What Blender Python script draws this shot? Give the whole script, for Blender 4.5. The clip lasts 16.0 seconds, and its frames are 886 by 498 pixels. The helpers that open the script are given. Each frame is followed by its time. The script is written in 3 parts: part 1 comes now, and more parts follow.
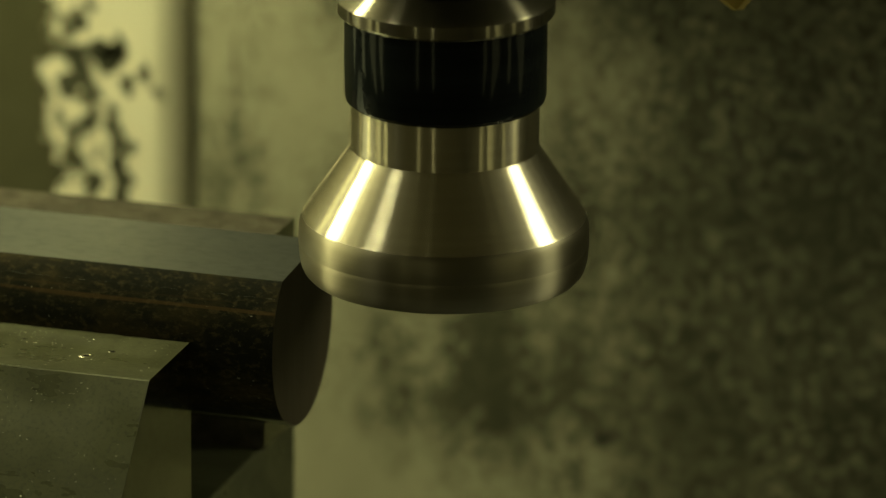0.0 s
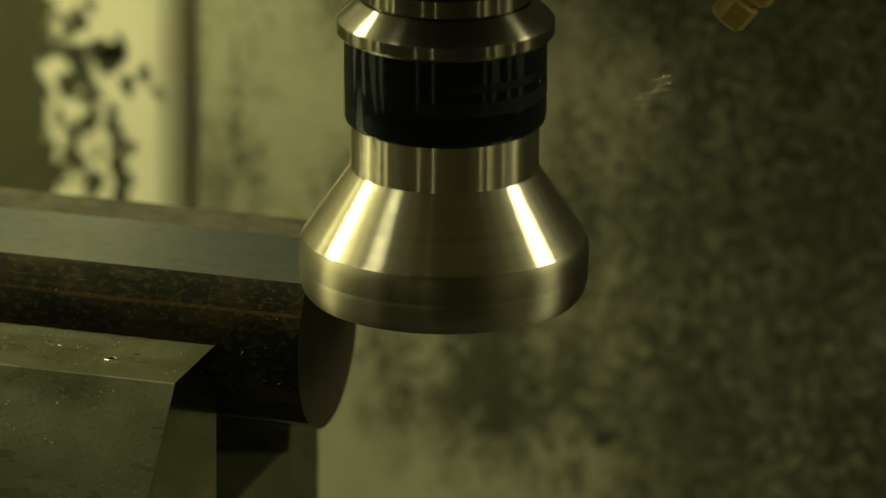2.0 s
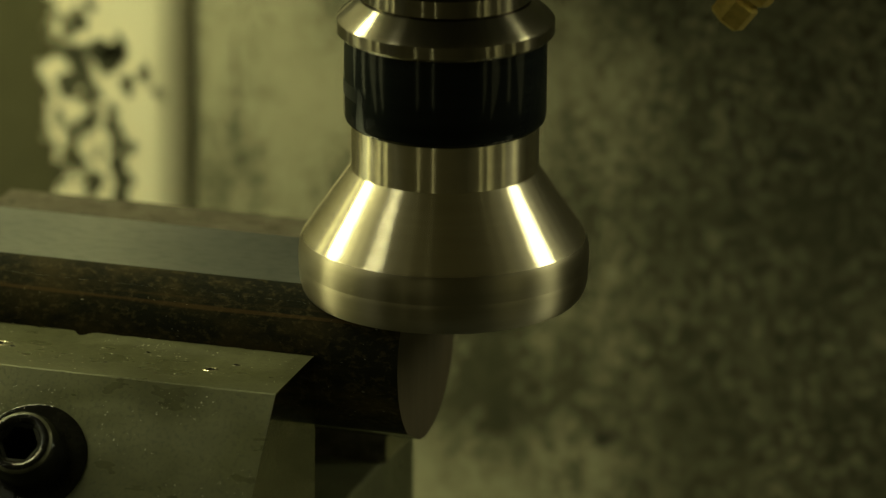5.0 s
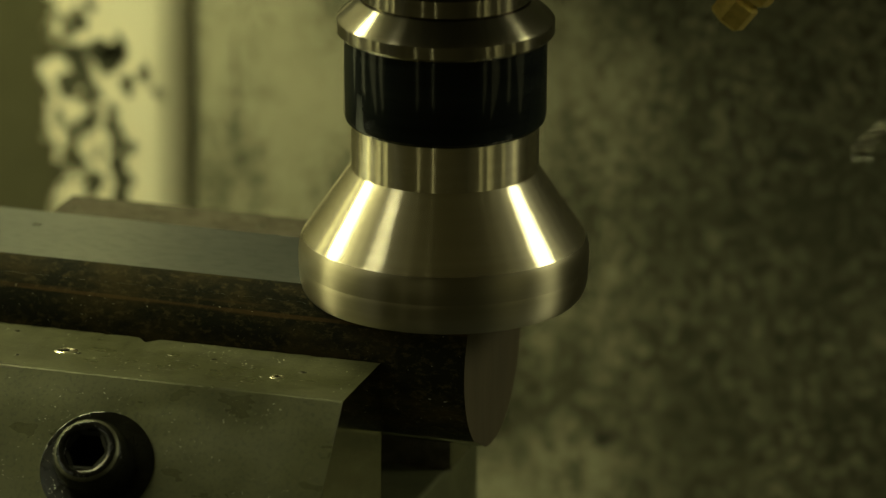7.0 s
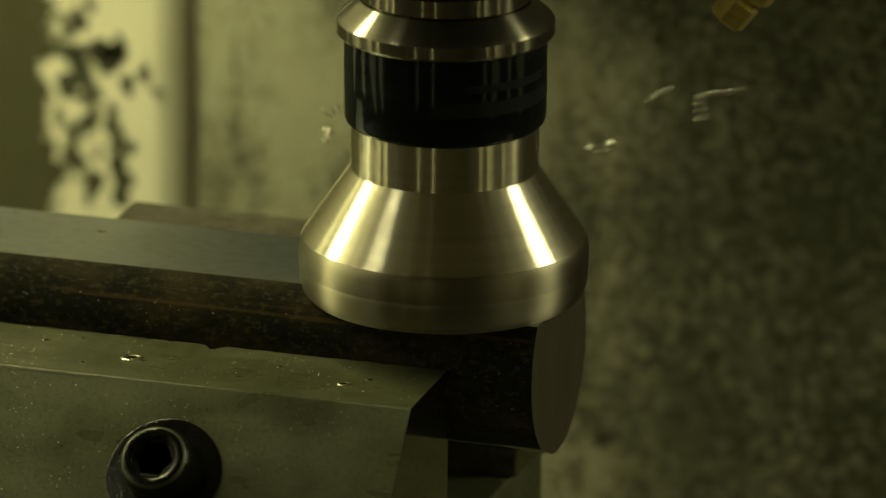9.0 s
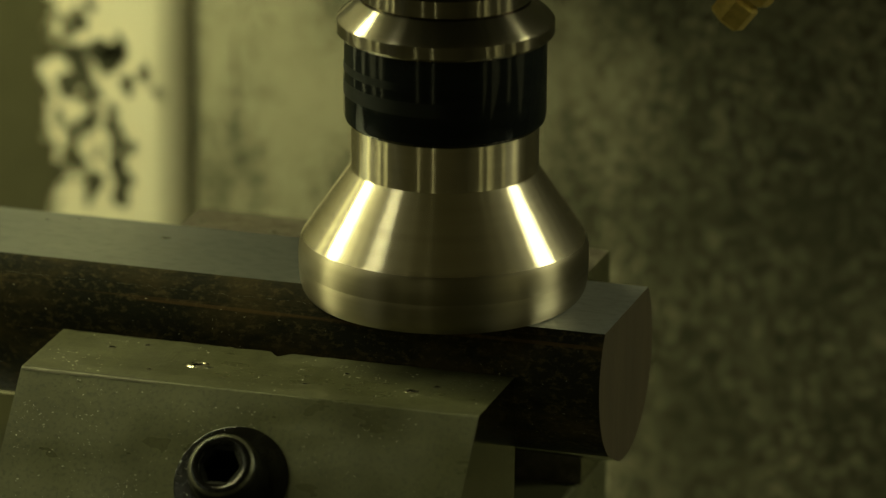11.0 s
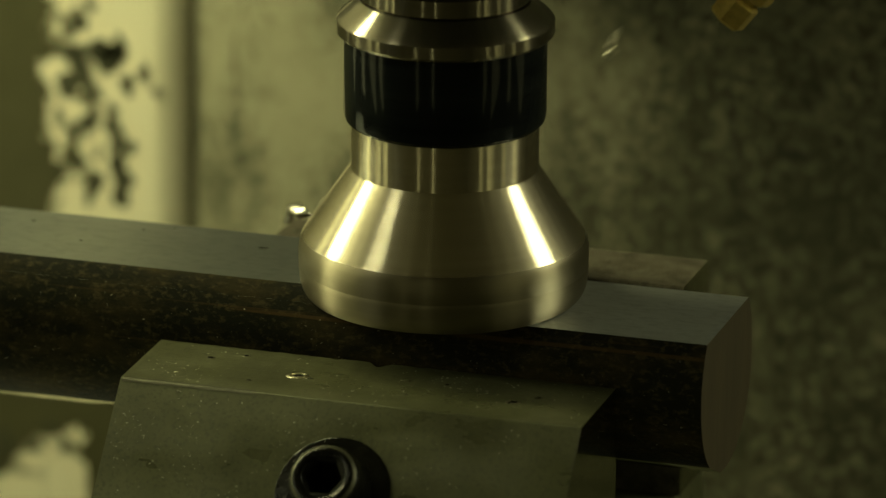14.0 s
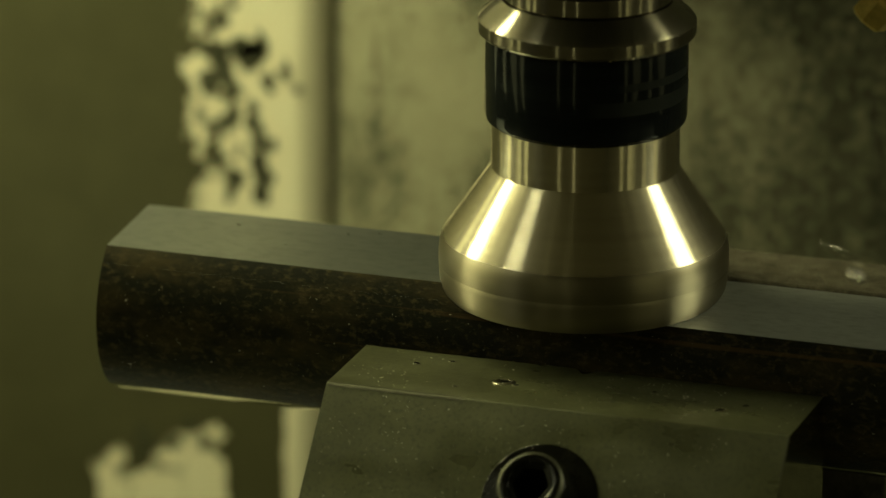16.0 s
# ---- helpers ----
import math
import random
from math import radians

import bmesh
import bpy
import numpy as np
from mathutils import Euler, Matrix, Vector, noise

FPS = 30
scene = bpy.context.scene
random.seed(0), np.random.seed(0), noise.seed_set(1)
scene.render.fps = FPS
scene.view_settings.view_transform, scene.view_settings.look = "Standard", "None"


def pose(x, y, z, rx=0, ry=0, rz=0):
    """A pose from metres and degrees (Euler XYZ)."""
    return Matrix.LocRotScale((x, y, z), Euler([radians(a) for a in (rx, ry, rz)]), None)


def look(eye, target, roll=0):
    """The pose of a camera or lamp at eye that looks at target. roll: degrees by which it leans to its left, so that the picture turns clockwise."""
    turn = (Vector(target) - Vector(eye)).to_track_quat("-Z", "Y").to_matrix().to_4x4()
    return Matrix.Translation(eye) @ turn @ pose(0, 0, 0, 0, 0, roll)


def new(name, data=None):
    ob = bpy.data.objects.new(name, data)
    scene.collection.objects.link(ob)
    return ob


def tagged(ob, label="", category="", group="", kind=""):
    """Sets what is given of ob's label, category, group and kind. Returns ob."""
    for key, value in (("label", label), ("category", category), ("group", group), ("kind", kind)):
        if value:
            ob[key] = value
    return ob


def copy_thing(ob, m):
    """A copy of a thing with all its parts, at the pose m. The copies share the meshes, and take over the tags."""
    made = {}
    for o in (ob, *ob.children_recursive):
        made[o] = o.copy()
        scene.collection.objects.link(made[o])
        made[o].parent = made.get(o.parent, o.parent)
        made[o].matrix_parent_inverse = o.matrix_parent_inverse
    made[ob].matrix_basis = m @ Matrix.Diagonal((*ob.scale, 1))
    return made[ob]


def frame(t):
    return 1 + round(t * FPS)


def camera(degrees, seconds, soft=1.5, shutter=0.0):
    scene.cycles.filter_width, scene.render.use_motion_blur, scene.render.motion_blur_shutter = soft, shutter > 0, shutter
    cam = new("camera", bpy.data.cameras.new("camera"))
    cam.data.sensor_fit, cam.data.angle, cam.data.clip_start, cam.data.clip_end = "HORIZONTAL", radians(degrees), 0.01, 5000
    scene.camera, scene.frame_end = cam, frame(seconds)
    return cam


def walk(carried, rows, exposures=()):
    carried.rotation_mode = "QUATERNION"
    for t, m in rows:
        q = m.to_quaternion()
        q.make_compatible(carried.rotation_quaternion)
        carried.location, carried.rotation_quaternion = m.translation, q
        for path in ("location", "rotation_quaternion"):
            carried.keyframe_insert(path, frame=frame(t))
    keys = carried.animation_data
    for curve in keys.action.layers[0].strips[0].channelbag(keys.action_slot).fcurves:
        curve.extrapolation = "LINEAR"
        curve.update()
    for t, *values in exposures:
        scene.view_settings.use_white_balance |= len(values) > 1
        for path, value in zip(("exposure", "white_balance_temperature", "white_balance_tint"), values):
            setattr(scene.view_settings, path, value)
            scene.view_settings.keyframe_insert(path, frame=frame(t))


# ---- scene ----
# Lengths below are in millimetres and turned into metres by MM.
MM = 0.001
FEED, FEED_START = 7.49, 1.23            # table feed in mm/s and when it starts
CUT_DEPTH, PLUNGE_TIME = 4.5, 1.05      # the head sinks by this much at the start


def at(x, y, z, rx=0, ry=0, rz=0):
    return pose(x * MM, y * MM, z * MM, rx, ry, rz)


# ---- camera and its way: on a stand, then swung to one side ----
cam = camera(6.78, 16.0, soft=1.25, shutter=0.35)
cam.data.dof.use_dof = True
cam.data.dof.focus_distance = 1.6
cam.data.dof.aperture_fstop = 10.4
FOCAL = 784 / math.tan(radians(6.78) / 2)
EYE = Vector((0.44808, -1.46617, 0.50784))
VIEW = Vector((-math.sin(radians(17)) * math.cos(radians(18)), math.cos(radians(17)) * math.cos(radians(18)), -math.sin(radians(18))))
REST = look(EYE, EYE + VIEW, 0.5)


def swung(right, down, lean=0.0):
    """The resting pose turned so that the subject shifts by so much and leans by so many degrees."""
    return REST @ Euler((math.atan(down / FOCAL), math.atan(right / FOCAL), radians(lean))).to_matrix().to_4x4()


SWING = [(14.0, 0, 0), (14.1, 51, -4), (14.2, 128, -12), (14.3, 160, -6, 0.05), (14.4, 200, -6, 0.2), (14.5, 252, -7, 0.25), (14.6, 277, 13, 0.25),
         (14.7, 232, -5, 0.25), (14.8, 207, 6, 0.35), (14.9, 221, -14, 0.42), (15.0, 259, -18, 0.42), (15.1, 290, -22, 0.42), (15.2, 286, -26, 0.45), (15.3, 277, -23, 0.5),
         (15.4, 287, -14, 0.58), (15.5, 293, -10, 0.65), (15.6, 298, -17, 0.6), (15.7, 271, -13, 0.52), (15.8, 248, -10, 0.45), (15.9, 246, -8, 0.38), (16.0, 248, -1, 0.34)]
walk(cam, [(0, REST), (5, REST), (13.5, REST), (13.9, REST)] + [(t, swung(*turn)) for t, *turn in SWING])

# ---- world and lamps ----
world = bpy.data.worlds.new("workshop_air")
scene.world = world
world.use_nodes = True
world.node_tree.nodes["Background"].inputs["Color"].default_value = (1.0, 0.9, 0.62, 1)
world.node_tree.nodes["Background"].inputs["Strength"].default_value = 0.03


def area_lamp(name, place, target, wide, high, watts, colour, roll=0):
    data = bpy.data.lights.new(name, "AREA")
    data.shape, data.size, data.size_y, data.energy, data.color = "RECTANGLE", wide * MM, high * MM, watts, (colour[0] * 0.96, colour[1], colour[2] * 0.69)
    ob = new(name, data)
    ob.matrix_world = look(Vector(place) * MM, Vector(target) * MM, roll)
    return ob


WARM = (1.0, 0.94, 0.64)
area_lamp("work_light", (-300, 40, 250), (-100, 140, -50), 62, 280, 1.95, WARM)
area_lamp("strip_light", (700, 270, 350), (0, 0, 20), 205, 290, 2.3, (1.0, 0.97, 0.80))
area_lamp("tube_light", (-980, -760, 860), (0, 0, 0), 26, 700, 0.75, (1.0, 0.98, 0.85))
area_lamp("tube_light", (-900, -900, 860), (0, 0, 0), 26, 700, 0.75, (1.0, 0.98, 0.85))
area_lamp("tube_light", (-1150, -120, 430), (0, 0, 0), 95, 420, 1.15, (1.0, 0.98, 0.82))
# tall unseen fill lamps added along both side walls, which have no openings
for y, wide, watts in ((-1500, 260, 3.2), (-850, 420, 3.6), (-150, 200, 2.4), (700, 500, 4.0)):
    area_lamp("west_fill_light", (-2500, y, -20), (0, y * 0.4, -200), wide, 1800, watts, (1.0, 0.96, 0.62))
for y, wide, watts in ((-1350, 180, 0.8), (-700, 420, 1.6), (100, 160, 0.8), (800, 600, 1.6)):
    area_lamp("east_fill_light", (2500, y, -20), (0, y * 0.4, -200), wide, 1800, watts, (1.0, 0.94, 0.60))

# narrow unseen fill lamps added behind the camera, for bands on the cutter neck
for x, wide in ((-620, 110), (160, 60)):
    area_lamp("south_fill_light", (x, -2500, -20), (x * 0.4, 0, -200), wide, 1800, 0.6, (1.0, 0.95, 0.66))

# ---- materials ----


def material(name):
    m = bpy.data.materials.new(name)
    m.use_nodes = True
    return m, m.node_tree, m.node_tree.nodes["Principled BSDF"]


def node(tree, kind, **inputs):
    n = tree.nodes.new(kind)
    for key, value in inputs.items():
        n.inputs[key.replace("_", " ")].default_value = value
    return n


def texture(tree, scale, detail=4.0, rough=0.55, stretch=(1, 1, 1), offset=(0, 0, 0)):
    """Noise on the object's own coordinates, in metres."""
    where = tree.nodes.new("ShaderNodeTexCoord")
    shift = tree.nodes.new("ShaderNodeMapping")
    shift.inputs["Scale"].default_value = stretch
    shift.inputs["Location"].default_value = offset
    n = tree.nodes.new("ShaderNodeTexNoise")
    n.inputs["Scale"].default_value, n.inputs["Detail"].default_value, n.inputs["Roughness"].default_value = scale, detail, rough
    tree.links.new(where.outputs["Object"], shift.inputs["Vector"])
    tree.links.new(shift.outputs["Vector"], n.inputs["Vector"])
    return n.outputs["Fac"]


def ramp(tree, fac, low, high, a=(0, 0, 0, 1), b=(1, 1, 1, 1)):
    r = tree.nodes.new("ShaderNodeValToRGB")
    r.color_ramp.elements[0].position, r.color_ramp.elements[1].position = low, high
    r.color_ramp.elements[0].color, r.color_ramp.elements[1].color = a, b
    tree.links.new(fac, r.inputs["Fac"])
    return r.outputs["Color"]


def mixed(tree, fac, a, b, how="MIX"):
    m = tree.nodes.new("ShaderNodeMix")
    m.data_type, m.blend_type = "RGBA", how
    for socket, value in ((m.inputs[0], fac), (m.inputs[6], a), (m.inputs[7], b)):
        if isinstance(value, (int, float, tuple)):
            socket.default_value = value
        else:
            tree.links.new(value, socket)
    return m.outputs[2]


def maths(tree, what, a, b=0.0, c=0.0):
    m = tree.nodes.new("ShaderNodeMath")
    m.operation = what
    for socket, value in zip(m.inputs, (a, b, c)):
        if isinstance(value, (int, float)):
            socket.default_value = value
        else:
            tree.links.new(value, socket)
    return m.outputs[0]


def relief(tree, shader, height, strength, distance):
    b = node(tree, "ShaderNodeBump", Strength=strength, Distance=distance)
    tree.links.new(height, b.inputs["Height"])
    tree.links.new(b.outputs["Normal"], shader.inputs["Normal"])


def surface(name, a, b, scale, rough=(0.4, 0.6), metal=0.0, bump=0.15, depth=0.0002, stretch=(1, 1, 1), fine=6.0, specular=0.5, grit=0.35):
    """A two-tone surface: broad stains, fine grain, uneven gloss and fine relief."""
    m, tree, shader = material(name)
    broad, grain = texture(tree, scale, 5, 0.6, stretch), texture(tree, scale * fine, 3, 0.6, stretch, (3, 1, 2))
    colour = mixed(tree, ramp(tree, broad, 0.35, 0.65), (*a, 1), (*b, 1))
    colour = mixed(tree, maths(tree, "MULTIPLY", ramp(tree, grain, 0.45, 0.7), grit), colour, (a[0] * 0.4, a[1] * 0.4, a[2] * 0.4, 1))
    tree.links.new(colour, shader.inputs["Base Color"])
    gloss = maths(tree, "MULTIPLY_ADD", broad, rough[1] - rough[0], rough[0])
    tree.links.new(gloss, shader.inputs["Roughness"])
    shader.inputs["Metallic"].default_value = metal
    shader.inputs["Specular IOR Level"].default_value = specular
    relief(tree, shader, grain, bump, depth)
    return m


def speckled_paint(name):
    """Old pale paint, worn through to dark metal in specks that crowd together in streaks. Extra specks paint shade on
    the right.
    """
    m, tree, shader = material(name)
    where = tree.nodes.new("ShaderNodeTexCoord")
    split = tree.nodes.new("ShaderNodeSeparateXYZ")
    tree.links.new(where.outputs["Object"], split.inputs[0])
    specks = texture(tree, 980, 2.5, 0.55, (1, 1, 0.8))
    crowd = texture(tree, 26, 4, 0.6, (1, 1, 0.45), (7, 0, 3))
    streak = texture(tree, 90, 3, 0.6, (1, 1, 0.12), (1, 0, 8))
    level = maths(tree, "MULTIPLY_ADD", crowd, 1.15, maths(tree, "MULTIPLY_ADD", streak, 0.30, -0.195))
    # belts where the paint is rubbed away, and one low down where it is whole
    for height, reach, much in ((-0.036, 0.030, 0.20), (-0.084, 0.019, 0.03), (-0.128, 0.034, -0.26)):
        belt = maths(tree, "SUBTRACT", 1.0, maths(tree, "DIVIDE", maths(tree, "ABSOLUTE", maths(tree, "SUBTRACT", split.outputs["Z"], height)), reach))
        level = maths(tree, "MULTIPLY_ADD", maths(tree, "MAXIMUM", belt, 0.0), much, level)
    calm = tree.nodes.new("ShaderNodeMapRange")
    for socket, value in zip(calm.inputs[1:5], (-0.06, 0.03, 1.0, 0.20)):
        socket.default_value = value
    tree.links.new(split.outputs["X"], calm.inputs[0])
    level = maths(tree, "MULTIPLY_ADD", maths(tree, "SUBTRACT", level, 0.545), calm.outputs[0], 0.505)
    # denser specks rightwards: real wear low down, otherwise shade put into the paint
    shaded_side = tree.nodes.new("ShaderNodeMapRange")
    for socket, value in zip(shaded_side.inputs[1:5], (-0.075, 0.015, 0.0, 0.30)):
        socket.default_value = value
    tree.links.new(split.outputs["X"], shaded_side.inputs[0])
    low_belt = maths(tree, "MAXIMUM", maths(tree, "SUBTRACT", 1.0, maths(tree, "DIVIDE", maths(tree, "ABSOLUTE", maths(tree, "ADD", split.outputs["Z"], 0.115)), 0.05)), 0.0)
    level = maths(tree, "MULTIPLY_ADD", shaded_side.outputs[0], maths(tree, "MULTIPLY_ADD", low_belt, 0.16, 0.25), level)
    worn = maths(tree, "MULTIPLY", maths(tree, "SUBTRACT", level, specks), 26.0)
    worn = ramp(tree, maths(tree, "ADD", worn, 0.2), 0.0, 1.0)
    stain = texture(tree, 14, 5, 0.65, (1, 1, 0.6), (2, 0, 5))
    pale = mixed(tree, ramp(tree, stain, 0.35, 0.7), (0.42, 0.405, 0.285, 1), (0.30, 0.29, 0.20, 1))
    dark = mixed(tree, ramp(tree, stain, 0.3, 0.7), (0.043, 0.044, 0.024, 1), (0.070, 0.071, 0.040, 1))
    tree.links.new(mixed(tree, worn, pale, dark), shader.inputs["Base Color"])
    shader.inputs["Roughness"].default_value = 0.55
    relief(tree, shader, worn, -0.25, 0.0002)
    return m


def flaked_cream(name):
    """Thick cream paint over olive primer, flaked away in large ragged islands."""
    m, tree, shader = material(name)
    where = tree.nodes.new("ShaderNodeTexCoord")
    split = tree.nodes.new("ShaderNodeSeparateXYZ")
    tree.links.new(where.outputs["Object"], split.inputs[0])
    x, z = split.outputs["X"], split.outputs["Z"]
    ragged = maths(tree, "MULTIPLY", maths(tree, "SUBTRACT", texture(tree, 75, 6, 0.68), 0.5), 0.052)
    wide = maths(tree, "MULTIPLY", maths(tree, "SUBTRACT", texture(tree, 22, 2, 0.5, (1, 1, 1), (4, 0, 1)), 0.5), 0.05)
    high = maths(tree, "LESS_THAN", maths(tree, "SUBTRACT", x, ragged), -0.1600)
    upper = maths(tree, "GREATER_THAN", maths(tree, "ADD", maths(tree, "MULTIPLY_ADD", x, -0.35, z), maths(tree, "MULTIPLY", ragged, 0.9)), -0.0535)
    low = maths(tree, "LESS_THAN", maths(tree, "SUBTRACT", x, wide), -0.1945)
    bare = maths(tree, "MAXIMUM", maths(tree, "MULTIPLY", high, upper), low)
    # a worn band beside the rounded corner, low down
    band = maths(tree, "LESS_THAN", maths(tree, "ABSOLUTE", maths(tree, "ADD", x, 0.1455)), maths(tree, "ADD", 0.0088, maths(tree, "MULTIPLY", ragged, 0.1)))
    bare = maths(tree, "MAXIMUM", bare, maths(tree, "MULTIPLY", band, maths(tree, "LESS_THAN", maths(tree, "ADD", z, ragged), -0.075)))
    # bare belt across the column at half height
    below = maths(tree, "LESS_THAN", z, -0.07)
    above = maths(tree, "GREATER_THAN", maths(tree, "ADD", maths(tree, "MULTIPLY_ADD", x, -0.30, z), maths(tree, "MULTIPLY", ragged, 1.7)), -0.0685)
    inner = maths(tree, "LESS_THAN", x, -0.137)
    bare = maths(tree, "MAXIMUM", bare, maths(tree, "MULTIPLY", inner, maths(tree, "MULTIPLY", below, above)))
    stain = texture(tree, 30, 5, 0.6, (1, 1, 0.5))
    cream = mixed(tree, ramp(tree, stain, 0.3, 0.75), (0.84, 0.80, 0.62, 1), (0.72, 0.68, 0.51, 1))
    primer = mixed(tree, ramp(tree, texture(tree, 90, 4, 0.6), 0.3, 0.7), (0.060, 0.0585, 0.028, 1), (0.076, 0.0745, 0.037, 1))
    tree.links.new(mixed(tree, bare, cream, primer), shader.inputs["Base Color"])
    shader.inputs["Roughness"].default_value = 0.42
    relief(tree, shader, maths(tree, "ADD", maths(tree, "MULTIPLY", bare, -1.0), maths(tree, "MULTIPLY", texture(tree, 330, 3), 0.5)), 0.35, 0.0004)
    return m


def turned_steel(name, colour, rough, streak=0.1, haze=0.2):
    """Metal off a lathe: rings round the axis, and a slight film of oil."""
    m, tree, shader = material(name)
    rings = texture(tree, 420, 3, 0.6, (0.02, 0.02, 1))
    smear = texture(tree, 30, 4, 0.6, (1, 1, 2))
    tree.links.new(mixed(tree, ramp(tree, rings, 0.3, 0.75), (*colour, 1), (colour[0] * 0.82, colour[1] * 0.81, colour[2] * 0.78, 1)), shader.inputs["Base Color"])
    sharp = maths(tree, "ADD", maths(tree, "MULTIPLY_ADD", smear, streak, rough), maths(tree, "MULTIPLY", rings, 0.06))
    tree.links.new(sharp, shader.inputs["Roughness"])
    shader.inputs["Metallic"].default_value = 1.0
    # turning marks run round the axis and spread the light along it
    round_axis = tree.nodes.new("ShaderNodeTangent")
    round_axis.direction_type, round_axis.axis = "RADIAL", "Z"
    tree.links.new(round_axis.outputs["Tangent"], shader.inputs["Tangent"])
    shader.inputs["Anisotropic"].default_value, shader.inputs["Anisotropic Rotation"].default_value = 1.0, 0.25
    relief(tree, shader, rings, 0.03, 0.0001)
    # a fine haze of scratches scatters part of the light
    dull = tree.nodes.new("ShaderNodeBsdfPrincipled")
    dull.inputs["Base Color"].default_value = (*colour, 1)
    dull.inputs["Metallic"].default_value, dull.inputs["Roughness"].default_value = 1.0, 0.38
    both = tree.nodes.new("ShaderNodeMixShader")
    both.inputs[0].default_value = haze
    tree.links.new(shader.outputs[0], both.inputs[1])
    tree.links.new(dull.outputs[0], both.inputs[2])
    tree.links.new(both.outputs[0], tree.nodes["Material Output"].inputs["Surface"])
    return m


def rusty_skin(name):
    """Hot-rolled skin: black scale with rust and an oily gloss."""
    m, tree, shader = material(name)
    broad = texture(tree, 85, 6, 0.7, (0.5, 1, 1))
    fine = texture(tree, 900, 4, 0.7, (0.55, 1, 0.8), (1, 5, 2))
    line = texture(tree, 420, 2, 0.5, (0.02, 1, 1), (0, 2, 6.0013))
    colour = mixed(tree, ramp(tree, broad, 0.46, 0.66), (0.011, 0.0112, 0.0075, 1), (0.040, 0.031, 0.014, 1))
    colour = mixed(tree, maths(tree, "MULTIPLY", ramp(tree, fine, 0.52, 0.66), 0.6), colour, (0.075, 0.060, 0.028, 1))
    colour = mixed(tree, maths(tree, "MULTIPLY", ramp(tree, line, 0.64, 0.70), 0.4), colour, (0.11, 0.064, 0.023, 1))
    tree.links.new(colour, shader.inputs["Base Color"])
    tree.links.new(maths(tree, "MULTIPLY_ADD", fine, 0.5, 0.20), shader.inputs["Roughness"])
    shader.inputs["Specular IOR Level"].default_value = 0.06
    relief(tree, shader, maths(tree, "ADD", fine, broad), 0.38, 0.0004)
    return m


def oily_steel(name):
    """Ground steel under a patchy film of oil: dull and gritty where dry, dark and glossy where wet."""
    m, tree, shader = material(name)
    broad, grain = texture(tree, 70, 5, 0.6, (0.8, 1, 1)), texture(tree, 1100, 3, 0.6, (1, 1, 1), (3, 1, 2))
    wet = ramp(tree, texture(tree, 48, 4, 0.55, (0.7, 1, 1.2), (5, 2, 9)), 0.40, 0.66)
    smear = texture(tree, 260, 3, 0.6, (0.25, 1, 1), (8, 0, 2))
    colour = mixed(tree, ramp(tree, broad, 0.35, 0.65), (0.092, 0.095, 0.049, 1), (0.064, 0.066, 0.034, 1))
    colour = mixed(tree, maths(tree, "MULTIPLY", ramp(tree, grain, 0.5, 0.68), 0.5), colour, (0.024, 0.024, 0.016, 1))
    colour = mixed(tree, maths(tree, "MULTIPLY", wet, 0.15), colour, (0.060, 0.061, 0.040, 1))
    tree.links.new(colour, shader.inputs["Base Color"])
    dry_gloss = maths(tree, "MULTIPLY_ADD", smear, 0.25, 0.34)
    tree.links.new(maths(tree, "MULTIPLY_ADD", wet, -0.23, dry_gloss), shader.inputs["Roughness"])
    shader.inputs["Metallic"].default_value = 0.3
    height = maths(tree, "MULTIPLY", grain, maths(tree, "SUBTRACT", 1.0, maths(tree, "MULTIPLY", wet, 0.7)))
    relief(tree, shader, maths(tree, "ADD", height, maths(tree, "MULTIPLY", broad, 0.8)), 0.2, 0.0003)
    return m


SPECKLED = speckled_paint("speckled_worn_paint")
CREAM = flaked_cream("flaked_cream_paint")
STEEL = turned_steel("turned_steel", (0.60, 0.54, 0.41), 0.13)
BAND_STEEL = turned_steel("satin_turned_steel", (0.28, 0.25, 0.183), 0.36, 0.15, 0.4)
FLANGE_STEEL = turned_steel("dull_turned_steel", (0.27, 0.245, 0.19), 0.10)
RUSTY_JAW = surface("rough_rusty_steel", (0.062, 0.053, 0.037), (0.135, 0.122, 0.09), 240, (0.6, 0.8), 0.1, 1.0, 0.0014, specular=0.15)
COLLAR_BLACK = surface("oiled_black_finish", (0.005, 0.006, 0.007), (0.010, 0.012, 0.012), 40, (0.08, 0.14), 0.0, 0.03, 0.0001, (0.1, 0.1, 3), specular=0.10)
SCUFF = surface("scuffed_black", (0.013, 0.015, 0.015), (0.008, 0.010, 0.010), 80, (0.3, 0.45), 0.0, 0.05, 0.0001, specular=0.16)
GROUND = surface("ground_jaw_end_steel", (0.86, 0.86, 0.68), (0.76, 0.76, 0.60), 90, (0.05, 0.13), 1.0, 0.05, 0.00005)
SKIN = rusty_skin("rusty_mill_scale")
FRESH = surface("freshly_cut_steel", (0.54, 0.565, 0.57), (0.48, 0.50, 0.505), 60, (0.34, 0.46), 0.8, 0.02, 0.00003, (0.5, 1, 1), 9)
TABLE_STEEL = surface("scraped_table_steel", (0.34, 0.36, 0.37), (0.24, 0.25, 0.26), 30, (0.35, 0.5), 0.5, 0.1, 0.0001)
MILLED = surface("older_milled_steel", (0.225, 0.238, 0.238), (0.195, 0.207, 0.207), 60, (0.30, 0.40), 0.85, 0.015, 0.00003, (0.5, 1, 1), 9)
SAWN = surface("rusty_sawn_end", (0.046, 0.033, 0.016), (0.034, 0.025, 0.012), 60, (0.5, 0.7), 0.1, 0.3, 0.0002, (1, 1, 0.2))
